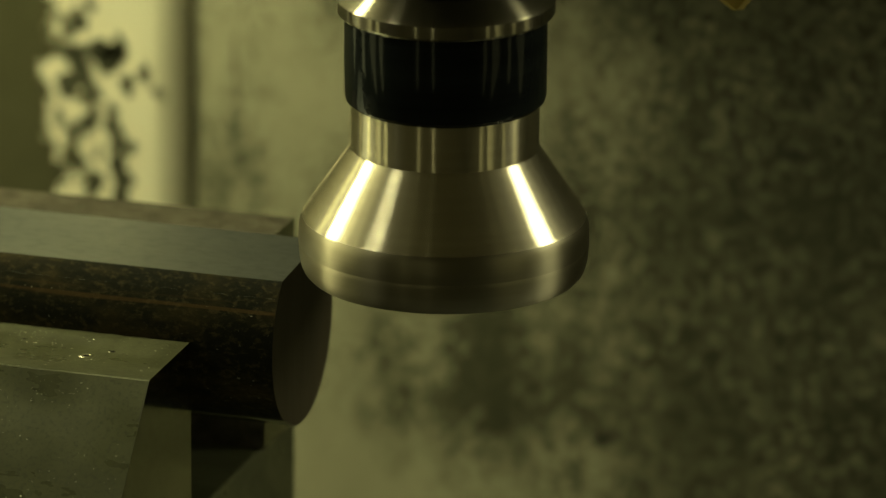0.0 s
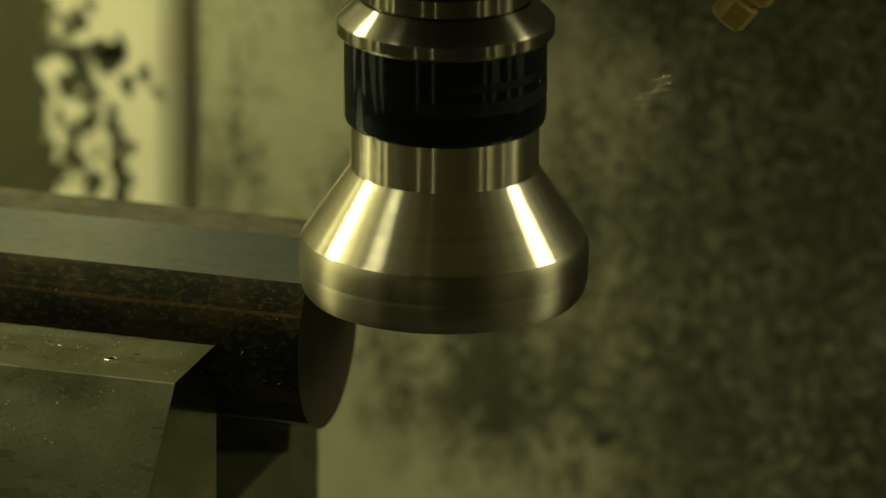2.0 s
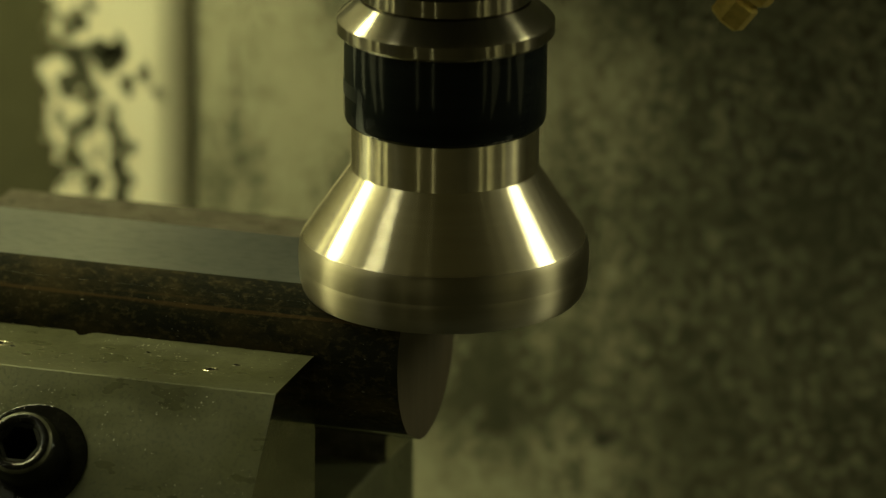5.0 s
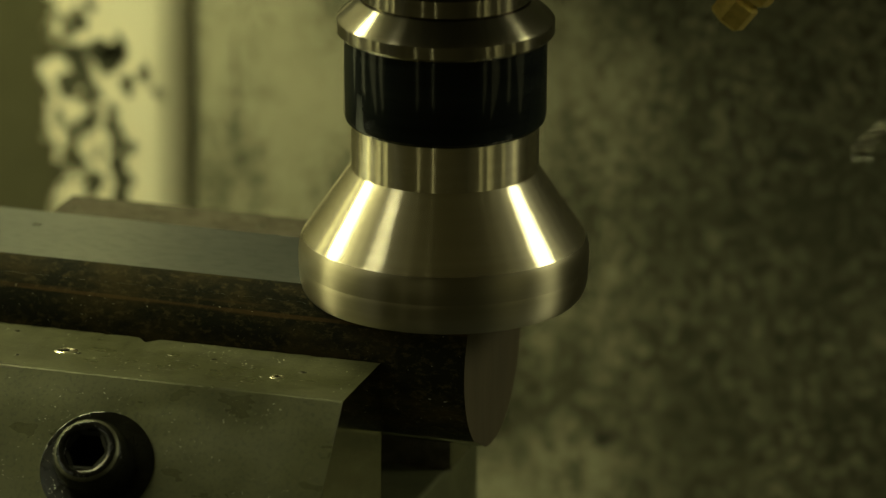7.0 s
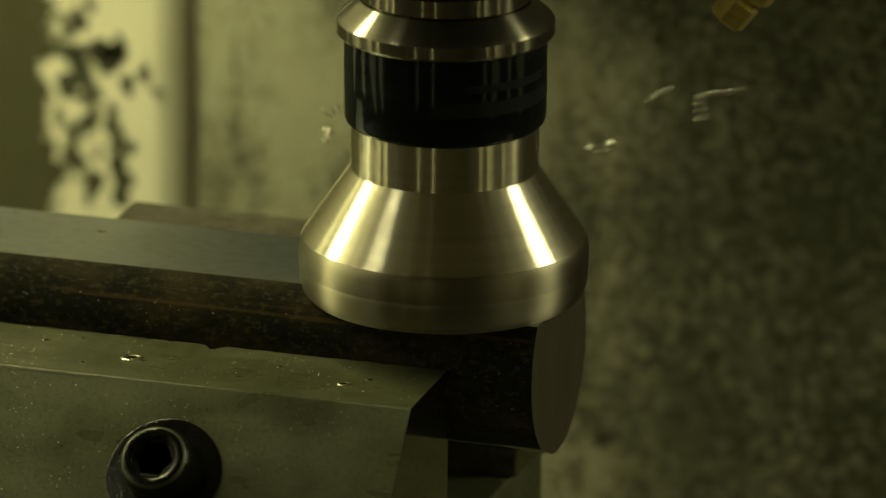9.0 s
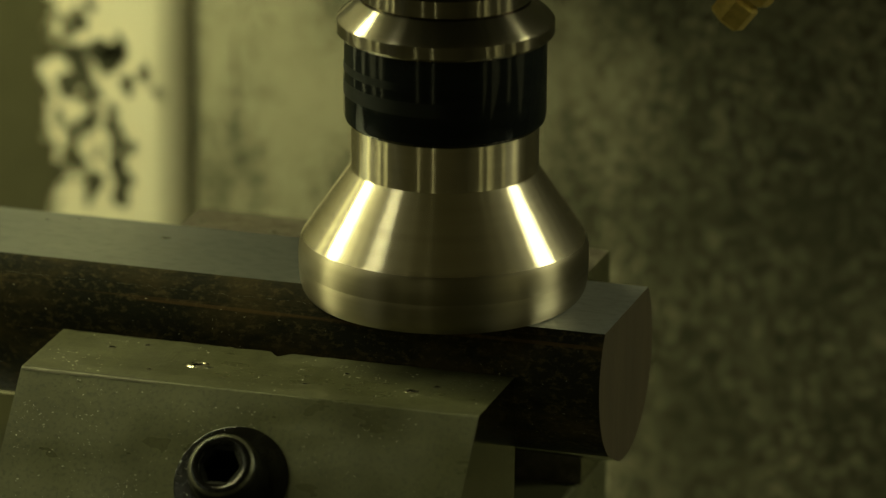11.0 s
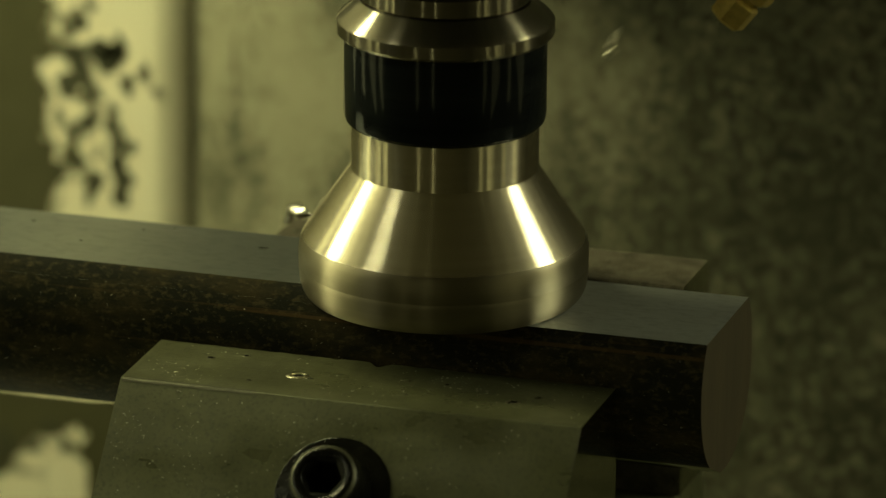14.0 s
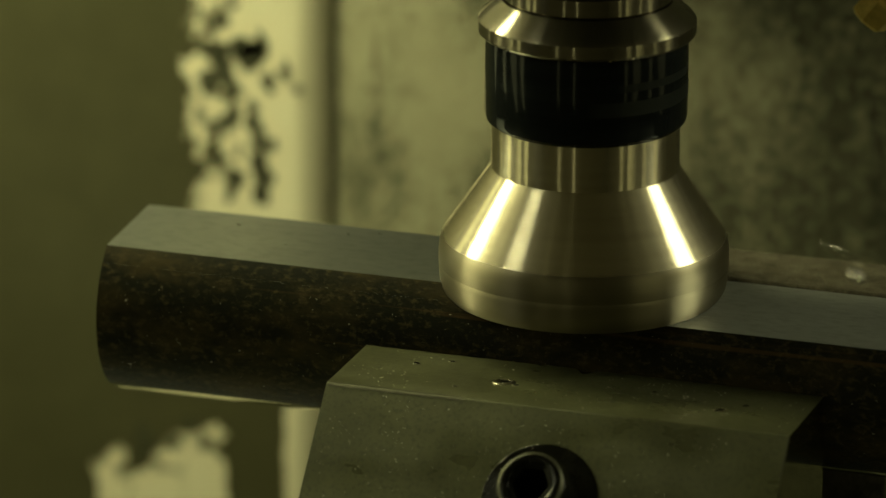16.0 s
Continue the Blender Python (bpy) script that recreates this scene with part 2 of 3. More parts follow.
JAW = oily_steel("oily_jaw_steel")
BLACK_OXIDE = surface("black_oxide_screw", (0.004, 0.004, 0.0034), (0.009, 0.009, 0.007), 160, (0.05, 0.16), 0.0, 0.45, 0.0004, specular=0.2)
# near-black and dull: the shade inside the deep socket is put into the colour
SOCKET_SHADE = surface("black_socket_shade", (0.006, 0.006, 0.005), (0.009, 0.009, 0.007), 200, (0.7, 0.9), 0.0, 0.2, 0.0002, specular=0.1)
BRIGHT = surface("bright_dings_and_glints", (0.62, 0.58, 0.45), (0.5, 0.47, 0.36), 300, (0.2, 0.35), 1.0, 0.1, 0.0001)
GRIT_GLINT = surface("grit_and_glint_metal", (0.58, 0.57, 0.48), (0.42, 0.41, 0.35), 300, (0.3, 0.45), 0.8, 0.1, 0.0001)
WORN = surface("rubbed_steel", (0.10, 0.099, 0.07), (0.065, 0.064, 0.045), 160, (0.4, 0.55), 0.7, 0.2, 0.0002)
BRASS = surface("tarnished_brass", (0.80, 0.62, 0.20), (0.62, 0.46, 0.14), 120, (0.3, 0.45), 0.8, 0.1, 0.0001)
SWARF = surface("bright_swarf", (0.75, 0.72, 0.62), (0.6, 0.57, 0.47), 200, (0.2, 0.3), 1.0, 0.1, 0.0001)
CASTING = surface("dark_painted_casting", (0.06, 0.062, 0.04), (0.08, 0.08, 0.05), 20, (0.5, 0.65), 0.0, 0.2, 0.0005)
ROOM = surface("dim_workshop_plaster", (0.38, 0.355, 0.255), (0.30, 0.28, 0.20), 1.5, (0.7, 0.9), 0.0, 0.1, 0.002)
CONCRETE = surface("oily_concrete", (0.13, 0.125, 0.11), (0.09, 0.088, 0.075), 4, (0.6, 0.8), 0.0, 0.1, 0.001)
PRIMER = surface("olive_primer", (0.046, 0.048, 0.026), (0.061, 0.063, 0.036), 90, (0.5, 0.6), 0.0, 0.2, 0.0002)
SCRATCH = surface("bare_dark_metal", (0.035, 0.036, 0.024), (0.05, 0.05, 0.032), 150, (0.5, 0.6), 0.0, 0.1, 0.0001)

# ---- mesh helpers ----


def part(name, bm, mat, parent=None, label="", smooth=False):
    """Link a bmesh drawn in millimetres as one mesh object under a thing."""
    bmesh.ops.recalc_face_normals(bm, faces=bm.faces[:])
    bm.transform(Matrix.Scale(MM, 4))
    me = bpy.data.meshes.new(name)
    for f in bm.faces:
        f.smooth = smooth
    bm.to_mesh(me)
    bm.free()
    for m in mat if isinstance(mat, (list, tuple)) else [mat]:
        me.materials.append(m)
    ob = new(name, me)
    ob.parent = parent
    if label:
        tagged(ob, label)
    return ob


def thing(name, label, category, group=""):
    return tagged(new(name), label, category, group)


def box(bm, x0, x1, y0, y1, z0, z1, bevel=0.0):
    made = bmesh.ops.create_cube(bm, size=1)["verts"]
    for v in made:
        v.co = Vector(((x0 + x1) / 2 + v.co.x * (x1 - x0), (y0 + y1) / 2 + v.co.y * (y1 - y0), (z0 + z1) / 2 + v.co.z * (z1 - z0)))
    if bevel:
        edges = {e for v in made for e in v.link_edges}
        bmesh.ops.bevel(bm, geom=list(edges), offset=bevel, segments=2, affect="EDGES", profile=0.5)
    return bm


def lathe(bm, profile, sides=96, m=None, closed=True):
    """Spin a profile of (radius, height) round z."""
    rings = []
    for r, z in profile:
        rings.append([bm.verts.new((r * math.cos(2 * math.pi * k / sides), r * math.sin(2 * math.pi * k / sides), z)) for k in range(sides)])
    for a, b in zip(rings, rings[1:]):
        for k in range(sides):
            bm.faces.new((a[k], a[(k + 1) % sides], b[(k + 1) % sides], b[k]))
    for ring in (rings[0], rings[-1]) if closed else ():
        bm.faces.new(ring)
    if m:
        bmesh.ops.transform(bm, matrix=m, verts=[v for ring in rings for v in ring])
    return bm


def prism(bm, outline, x0, x1):
    """Draw out an outline of (y, z) along x; returns the two end faces."""
    a = [bm.verts.new((x0, y, z)) for y, z in outline]
    b = [bm.verts.new((x1, y, z)) for y, z in outline]
    ends = [bm.faces.new(a), bm.faces.new(b)]
    for k in range(len(a)):
        bm.faces.new((a[k], a[(k + 1) % len(a)], b[(k + 1) % len(b)], b[k]))
    return ends


def shade_by_angle(ob, degrees=32):
    me = ob.data
    for p in me.polygons:
        p.use_smooth = True
    bm = bmesh.new()
    bm.from_mesh(me)
    for e in bm.edges:
        e.smooth = len(e.link_faces) == 2 and e.calc_face_angle(0) < radians(degrees)
    bm.to_mesh(me)
    bm.free()


def B():
    return bmesh.new()


# ---- the setting ----
floor = tagged(part("floor", box(B(), -2600, 2600, -2600, 2600, -1060, -1000), CONCRETE), "oil-stained grey concrete workshop floor", "floor", kind="structure")
ceiling = tagged(part("ceiling", box(B(), -2600, 2600, -2600, 2600, 1900, 1960), ROOM), "dim plaster workshop ceiling", "ceiling", kind="structure")
for label, x0, x1, y0, y1 in (("wall_north", -2600, 2600, 2540, 2600), ("wall_south", -2600, 2600, -2600, -2540),
                              ("wall_west", -2600, -2540, -2540, 2540), ("wall_east", 2540, 2600, -2540, 2540)):
    tagged(part(label, box(B(), x0, x1, y0, y1, -1000, 1900), ROOM), "dim plaster workshop wall", "wall", kind="structure")

panel = tagged(part("wall_panel", box(B(), -128, 270, 180, 190, -420, 620), SPECKLED), "pale machine panel with paint worn off in dark specks", "wall panel", kind="structure")
bm = B()
prism_outline = [(-700, 172), (-134.4, 172), (-133.6, 172.1), (-132.6, 172.35), (-126.8, 173.8), (-126.0, 174.9), (-125.5, 176.4), (-125.4, 200), (-700, 200)]
low = [bm.verts.new((x, y, -420)) for x, y in prism_outline]
top = [bm.verts.new((x, y, 620)) for x, y in prism_outline]
bm.faces.new(low), bm.faces.new(top)
for k in range(len(low)):
    bm.faces.new((low[k], low[(k + 1) % len(low)], top[(k + 1) % len(low)], top[k]))
column = tagged(part("wall_column", bm, CREAM), "cream-painted machine column, paint flaked to olive primer", "machine column", kind="structure")
shade_by_angle(column, 40)
# the column stands only 2 mm proud of the panel
column.matrix_world = at(-7.49, 3.6, -6.76) @ Matrix.Diagonal((0.8948, 1, 0.8948, 1))
panel.matrix_world = at(-4.69, 0, -4.45) @ Matrix.Diagonal((0.9077, 1, 0.9077, 1))


def ragged_patch(name, x, y, z, wide, high, mat, parent, seed):
    """A thin ragged island lying on an upright surface."""
    rnd = random.Random(seed)
    bm, n = B(), 30
    ring = []
    shift = [rnd.uniform(0, 6.28) for _ in range(3)]
    for k in range(n):
        a = 2 * math.pi * k / n
        r = 1 + 0.26 * math.sin(2 * a + shift[0]) + 0.22 * math.sin(3 * a + shift[1]) + 0.16 * math.sin(5 * a + shift[2]) + rnd.uniform(-0.16, 0.16)
        ring.append((x + wide * r * math.cos(a), z + high * r * math.sin(a)))
    a = [bm.verts.new((u, y, v)) for u, v in ring]
    b = [bm.verts.new((u, y + 0.3, v)) for u, v in ring]
    bm.faces.new(a), bm.faces.new(b)
    for k in range(n):
        bm.faces.new((a[k], a[(k + 1) % n], b[(k + 1) % n], b[k]))
    return part(name, bm, mat, parent)


def scratch(points, width, seed):
    """A dark scratch through the paint, of uneven width."""
    rnd = random.Random(seed)
    bm, rows = B(), []
    for (x0, z0), (x1, z1) in zip(points, points[1:]):
        n = max(3, int(math.hypot(x1 - x0, z1 - z0) / 1.6))
        for k in range(n + (points[-1] == (x1, z1))):
            x, z = x0 + (x1 - x0) * k / n + rnd.uniform(-0.15, 0.15), z0 + (z1 - z0) * k / n
            w = width * rnd.uniform(0.35, 1.0)
            across = Vector((z1 - z0, 0, x0 - x1)).normalized() * w / 2
            rows.append([bm.verts.new(Vector((x, 179.93, z)) + across * q + Vector((0, d, 0))) for q, d in ((-1, 0), (1, 0), (1, 0.2), (-1, 0.2))])
    for a, b in zip(rows, rows[1:]):
        for k in range(4):
            bm.faces.new((a[k], a[(k + 1) % 4], b[(k + 1) % 4], b[k]))
    part("scratch", bm, SCRATCH, panel)


SCRATCHES = [[(20, 8.7), (23.2, -9.2), (25, -27.4), (26.8, -45.8), (28.7, -69.1)], [(22.3, -0.2), (26, -27.3)], [(13.6, 16.5), (15.2, 7.6)],
             [(43.5, 15.6), (45.1, 7.5), (46.7, 1.6)], [(40.7, 8.7), (44.7, -4.6)], [(5.3, -27.5), (3.6, -41.6)],
             [(-114.6, 1.6), (-113.7, -13.2), (-114.2, -25.9), (-113.5, -35.4)], [(-62.6, -92.3), (-61.9, -103.6)], [(-47.4, -90.8), (-43.2, -116.5)],
             [(-41.9, -96.7), (3.6, -91.4)], [(-40.3, -97.4), (-18.2, -100.8)], [(-5.6, -112.5), (6.9, -108.8), (11.5, -102.7), (15.3, -95.8)],
             [(9.3, -112.9), (23.9, -109.4)], [(-21.3, -116.7), (-7.9, -115.2)]]
for k, points in enumerate(SCRATCHES):
    scratch(points, 0.9 if len(points) > 2 else 0.7, k)
ragged_patch("bare_patch", 39.7, 179.9, -15.8, 3.4, 1.7, SCRATCH, panel, 51)
ragged_patch("bare_patch", -10.3, 179.9, -100.0, 3.6, 2.2, SCRATCH, panel, 52)
# flaked islands in the cream paint: place and half size
FLAKES = [(-155.9, 5.5, 1.8, 2.6), (-152.5, 10.6, 1.5, 1.3), (-151.3, -2, 5.6, 2.3), (-156.5, -9.5, 3.9, 4.3), (-147.8, -3.8, 2.8, 3.2), (-144, -1.5, 1.7, 3.2),
          (-141.9, -10.8, 1.8, 1.9), (-136.9, -7.3, 1, 2.9), (-133.4, -12, 0.7, 1.2), (-151, -14.1, 1.2, 1.9), (-152.1, -21, 1.7, 3.2), (-146.3, -18.7, 1.5, 1.7),
          (-145.6, -23.7, 2.1, 2.3), (-156.7, -24.9, 1.5, 2.5), (-143.4, -28.8, 2.5, 2), (-155.9, -34.4, 1.7, 1.7), (-150.5, -31.3, 0.8, 1.4), (-145.1, -32.8, 1.8, 1.4),
          (-143.7, -38.7, 2.8, 4.3), (-152, -40.2, 2.2, 3.2), (-161.2, -22.8, 1, 0.9), (-161.3, -37.7, 0.7, 2.9),
          (-178.5, -117.2, 1.9, 2.8), (-179.3, -122.5, 1.4, 1.8), (-169.6, -118, 2.2, 1.3), (-160.2, -116.6, 2.0, 1.4), (-164.5, -112.2, 1.7, 1.5)]
for k, (x, z, w, h) in enumerate(FLAKES):
    ragged_patch("flaked_patch", x, 171.9, z, w * 1.3, h * 1.3, PRIMER, column, 100 + k)

# ---- machine table and vise ----
table = thing("machine_table", "dark steel milling machine table under the vise", "machine table")
bm = box(B(), -420, 260, -140, 66, -150, -113, 2)
part("table_top", bm, TABLE_STEEL, table, "bare scraped steel table top")
part("table_edge", box(B(), -418, 258, -138, 64, -185, -150.5, 1), CASTING, table)
knee = tagged(part("machine_knee", box(B(), -260, 260, -120, 60, -1000, -186, 4), CASTING), "dark painted machine knee below the table", "machine base")

JAW_TOP, JAW_BACK, JAW_FRONT = -10.5, -19.6, -47.0
SLOPE = math.tan(radians(41.5))
vise = thing("vise", "oily grey steel machine vise holding a round bar", "vise")
DEEP = -62.0


def front_outline(x):
    """The movable jaw's outline: its back edge is battered, with one nick."""
    back = JAW_BACK - 0.5 - 0.45 * noise.noise(Vector((x * 0.12, 0, 0))) - 3.3 * math.exp(-((x + 103.3) / 1.8) ** 2)
    lip = JAW_TOP - 0.15 * noise.noise(Vector((x * 0.3, 5, 0)))
    return [(JAW_BACK, JAW_TOP - 2.4), (back, lip), (JAW_FRONT + 0.35, JAW_TOP), (JAW_FRONT, JAW_TOP - 0.25),
            (JAW_FRONT - (JAW_TOP - DEEP) * SLOPE, DEEP), (JAW_BACK, DEEP)]


bm = B()
rows = [[bm.verts.new((x, y, z)) for y, z in front_outline(x)] for x in [-153.0 + 102.1 * k / 136 for k in range(137)]]
for a, b in zip(rows, rows[1:]):
    for k in range(6):
        bm.faces.new((a[k], a[(k + 1) % 6], b[(k + 1) % 6], b[k]))
for row in (rows[0], rows[-1]):
    bm.faces.new(row).material_index = 1
front_jaw = part("movable_jaw", bm, [JAW, GROUND], vise, "grey steel jaw with a sloping front and a nicked edge")
rear = [(22.2, -49.0), (22.2, -1.6), (22.8, -1), (42.4, -1), (43, -1.6), (43, -49.0)]
bm = B()
for f in prism(bm, rear, -143.4, -48):
    f.material_index = 1
rear_jaw = part("fixed_jaw", bm, [RUSTY_JAW, GROUND], vise, "rough rust-tinged steel jaw")
part("vise_bed", box(B(), -150, -54, -101, 40, -112.8, -62.2, 1.5), JAW, vise)
part("vise_slide", box(B(), -149, -49.2, -19.2, 47.5, -112.7, -49.2, 0.8), JAW, vise, "flat steel slide between the jaws")


def screw(parent, x, tilt):
    """A socket head screw standing out of the sloping face, its dark recess painted as a flat ring."""
    m = Matrix.Translation((x, -60.65, -25.9)) @ Euler((radians(tilt), 0, 0)).to_matrix().to_4x4()
    # flat ring on the face: oily black, with the recess's shade painted in
    ring = lathe(B(), [(12.5, -0.4), (12.5, 0.12), (12.0, 0.3), (8, 0.3), (8, -0.4)], 64, m)
    recess = part("recess", ring, BLACK_OXIDE, parent, "flat oily black ring painted as the recess round the screw")
    shade_by_angle(recess)
    head = lathe(B(), [(8.6, -0.5), (8.4, 3.0), (7.9, 6.5), (7.2, 8.2), (6.7, 8.9), (6.0, 9.2), (4.9, 9.0), (4.5, 8.4), (4.3, 1.6), (0.5, 1.2)], 64, m)
    head = part("screw_head", head, BLACK_OXIDE, parent, "black socket head screw, worn bright at the rim")
    shade_by_angle(head, 50)
    sock = lathe(B(), [(5.1, 1.5), (5.1, 8.75), (4.15, 8.2), (4.0, 1.8), (0.4, 1.7)], 6, m)
    part("hex_socket", sock, SOCKET_SHADE, head, "deep black hexagonal socket")
    rim = lathe(B(), [(7.12, 8.30), (7.05, 8.50), (6.75, 8.93), (6.5, 9.06)], 64, m, False)
    part("worn_rim", rim, WORN, head, "worn grey edge", True)


screw(vise, -101.1, 48.5)


def dent(x, y, z, wide, parent, tilt=0):
    """A small crater with a bright thrown-up rim, its shaded hollow painted black."""
    m = Matrix.Translation((x, y, z)) @ Euler((radians(tilt), 0, radians(20))).to_matrix().to_4x4() @ Matrix.Diagonal((1.35, 0.9, 1, 1))
    ob = part("dent_rim", lathe(B(), [(wide * 1.25, -0.1), (wide * 0.95, 0.02 + 0.13 * wide), (wide * 0.75, 0.03 + 0.13 * wide), (wide * 0.6, 0.02)], 20, m), BRIGHT if wide > 1 else WORN, parent, "bright rim of a small dent")
    shade_by_angle(ob, 60)
    # a black disc inside the rim paints the shade of the hollow
    part("dent_shade", lathe(B(), [(wide * 0.62, 0.0), (wide * 0.6, 0.1), (wide * 0.1, 0.11)], 14, m), BLACK_OXIDE, parent)


dent(-117.5, -34.0, JAW_TOP, 1.7, front_jaw)
dent(-114.6, -34.9, JAW_TOP, 0.6, front_jaw)
dent(-69.0, -36.0, JAW_TOP, 1.1, front_jaw)
dent(-64.8, -31.5, JAW_TOP, 0.6, front_jaw)
dent(-139.0, -28.5, JAW_TOP, 0.7, front_jaw)
dent(-132.0, -25.0, JAW_TOP, 0.6, front_jaw)
dent(-85.5, -29.5, JAW_TOP, 0.5, front_jaw)
dent(-126.5, -40.0, JAW_TOP, 0.5, front_jaw)
dent(-92.0, -38.5, JAW_TOP, 0.55, front_jaw)
dent(-139.8, 33.5, -1.0, 0.9, rear_jaw)
dent(-122.0, 31.0, -1.0, 0.7, rear_jaw)
dent(-96.0, 34.5, -1.0, 0.8, rear_jaw)
# worn bright line along the front edge of the jaw
bm = B()
rows = []
for k in range(31):
    x = -152.5 + 30 * k / 30
    w = 0.55 + 0.3 * noise.noise(Vector((x * 0.3, 1, 4))) - (0.5 if k == 30 else 0)
    rows.append([bm.verts.new((x, JAW_FRONT + y, JAW_TOP + z)) for y, z in ((0.5 + w, 0.03), (0.35, 0.03), (-0.03, -0.23), (-0.22 - 0.3 * w, -0.42 - 0.3 * w))])
for a, b in zip(rows, rows[1:]):
    for k in range(3):
        bm.faces.new((a[k], a[k + 1], b[k + 1], b[k]))
part("worn_edge", bm, WORN, front_jaw, "bright worn edge")
# the upright end edge is rubbed bright too
bm = B()
rows = []
for k in range(25):
    z = JAW_TOP - 0.3 - 1.6 * k
    y = JAW_FRONT - (JAW_TOP - 0.25 - z) * SLOPE
    w = 0.32 + 0.25 * noise.noise(Vector((z * 0.4, 6, 2)))
    rows.append([bm.verts.new((-50.9 + dx, y + dy, z)) for dx, dy in ((-w, -0.03), (0.02, -0.03), (0.02, 0.5 * w))])
for a, b in zip(rows, rows[1:]):
    for k in range(2):
        bm.faces.new((a[k], a[k + 1], b[k + 1], b[k]))
part("worn_edge", bm, WORN, front_jaw, "bright worn edge")


def specks(name, count, spread, seed, parent, mat, low, high):
    """Fine bright beads strewn over a surface for grit and for glints, as one mesh."""
    rnd = random.Random(seed)
    bm = B()
    for _ in range(count):
        c = spread(rnd)
        r = low + (high - low) * rnd.random() ** 3
        made = bmesh.ops.create_icosphere(bm, subdivisions=1, radius=r)["verts"]
        sx, sy = rnd.uniform(0.6, 1.6), rnd.uniform(0.6, 1.3)
        for v in made:
            v.co = Vector((v.co.x * sx, v.co.y * sy, v.co.z * 0.4)) + c
    ob = part(name, bm, mat, parent)
    return tagged(ob, "fine bright beads standing for metal grit and glints", kind="stuff")


def clustered(rnd, draw):
    """Draws again and again until the place lies in one of the drifts of grit."""
    while True:
        p = draw()
        if noise.noise(p * 0.09 + Vector((3, 7, 1))) + rnd.uniform(-0.35, 0.35) > 0.12:
            return p


def on_slope(rnd):
    def draw():
        z = JAW_TOP - 1 - 30 * rnd.random()
        return Vector((rnd.uniform(-152, -52), JAW_FRONT - (JAW_TOP - z) * SLOPE, z))
    return clustered(rnd, draw)


def on_top(rnd):
    return clustered(rnd, lambda: Vector((rnd.uniform(-152, -52), rnd.uniform(JAW_FRONT + 1, JAW_BACK - 2), JAW_TOP)))


def on_rear(rnd):
    return Vector((rnd.uniform(-142.5, -49), rnd.uniform(23, 41.5), -0.95))


# pale beads: metal grit, with highlights of wet droplets painted in among it
specks("grit_on_slope", 750, on_slope, 3, front_jaw, GRIT_GLINT, 0.045, 0.20)
specks("grit_on_top", 330, on_top, 4, front_jaw, GRIT_GLINT, 0.05, 0.28)


def on_recess(rnd):
    a, q = radians(rnd.uniform(100, 280)), rnd.uniform(9.0, 11.8)
    turn = Matrix.Translation((-101.1, -60.65, -25.9)) @ Euler((radians(48.5), 0, 0)).to_matrix().to_4x4()
    return turn @ Vector((q * math.cos(a), q * math.sin(a), 0.32))


# pale beads on the ring stand in for glints of wet oil
specks("wet_glint_beads", 70, on_recess, 6, front_jaw, GRIT_GLINT, 0.06, 0.2)
specks("grit_on_rear", 70, on_rear, 5, rear_jaw, RUSTY_JAW, 0.2, 0.7)

# ---- the round bar and the layer that the cutter takes off ----
BAR_Y, BAR_Z, BAR_R = 0.4, -12.4, 21.0
LEFT_END, RIGHT_END, SKIM = -215.3, -32.1, 3.4


def circle_part(z_low, z_high, steps):
    """Outline between two heights of the bar's circle."""
    a = math.asin((z_high - BAR_Z) / BAR_R)
    b = math.asin(max(-1, (z_low - BAR_Z) / BAR_R))
    side = [(math.cos(a + (b - a) * k / steps), math.sin(a + (b - a) * k / steps)) for k in range(steps + 1)]
    right = [(BAR_Y + BAR_R * c, BAR_Z + BAR_R * s) for c, s in side]
    # a narrow flat is milled along the underside, facing down and forward
    left = [(BAR_Y - BAR_R * c, BAR_Z + BAR_R * s) for c, s in reversed(side) if not -math.sin(radians(75)) < s < -math.sin(radians(54.5))]
    if z_low <= BAR_Z - BAR_R:
        left = left[1:]
    return right + left


def bar_piece(name, outline, x0, x1, parent, label="", flat=MILLED):
    bm = B()
    ends = prism(bm, outline, x0, x1)
    for f in bm.faces:
        f.normal_update()
        lower_flat = f not in ends and f.calc_area() > 900 and f.calc_center_median().z < BAR_Z
        f.material_index = 2 if f in ends else 3 if lower_flat else (1 if abs(f.normal.z) > 0.996 and f.calc_center_median().z > BAR_Z else 0)
    ob = part(name, bm, [SKIN, flat, SAWN, GROUND], parent, label)
    shade_by_angle(ob, 20)
    return ob


bar = thing("round_bar", "rusty round steel bar with a bright milled flat", "steel bar")
bar_piece("bar_body", circle_part(BAR_Z - BAR_R, 0.0, 40), LEFT_END, RIGHT_END, bar, flat=FRESH)
# the older flat leans: its back edge stands higher than its front edge
FRONT_Z, BACK_Z = SKIM - 0.2, SKIM + 1.2
low_to_back = [math.asin((0.004 - BAR_Z) / BAR_R) + (math.asin((BACK_Z - BAR_Z) / BAR_R) - math.asin(-BAR_Z / BAR_R)) * k / 6 for k in range(7)]
low_to_front = [math.asin((0.004 - BAR_Z) / BAR_R) + (math.asin((FRONT_Z - BAR_Z) / BAR_R) - math.asin(-BAR_Z / BAR_R)) * k / 6 for k in range(7)]
layer = [(BAR_Y + BAR_R * math.cos(a), BAR_Z + BAR_R * math.sin(a)) for a in low_to_back] + [(BAR_Y - BAR_R * math.cos(a), BAR_Z + BAR_R * math.sin(a)) for a in reversed(low_to_front)]
SLICE, SLICES = 4.0, 24
slices = []
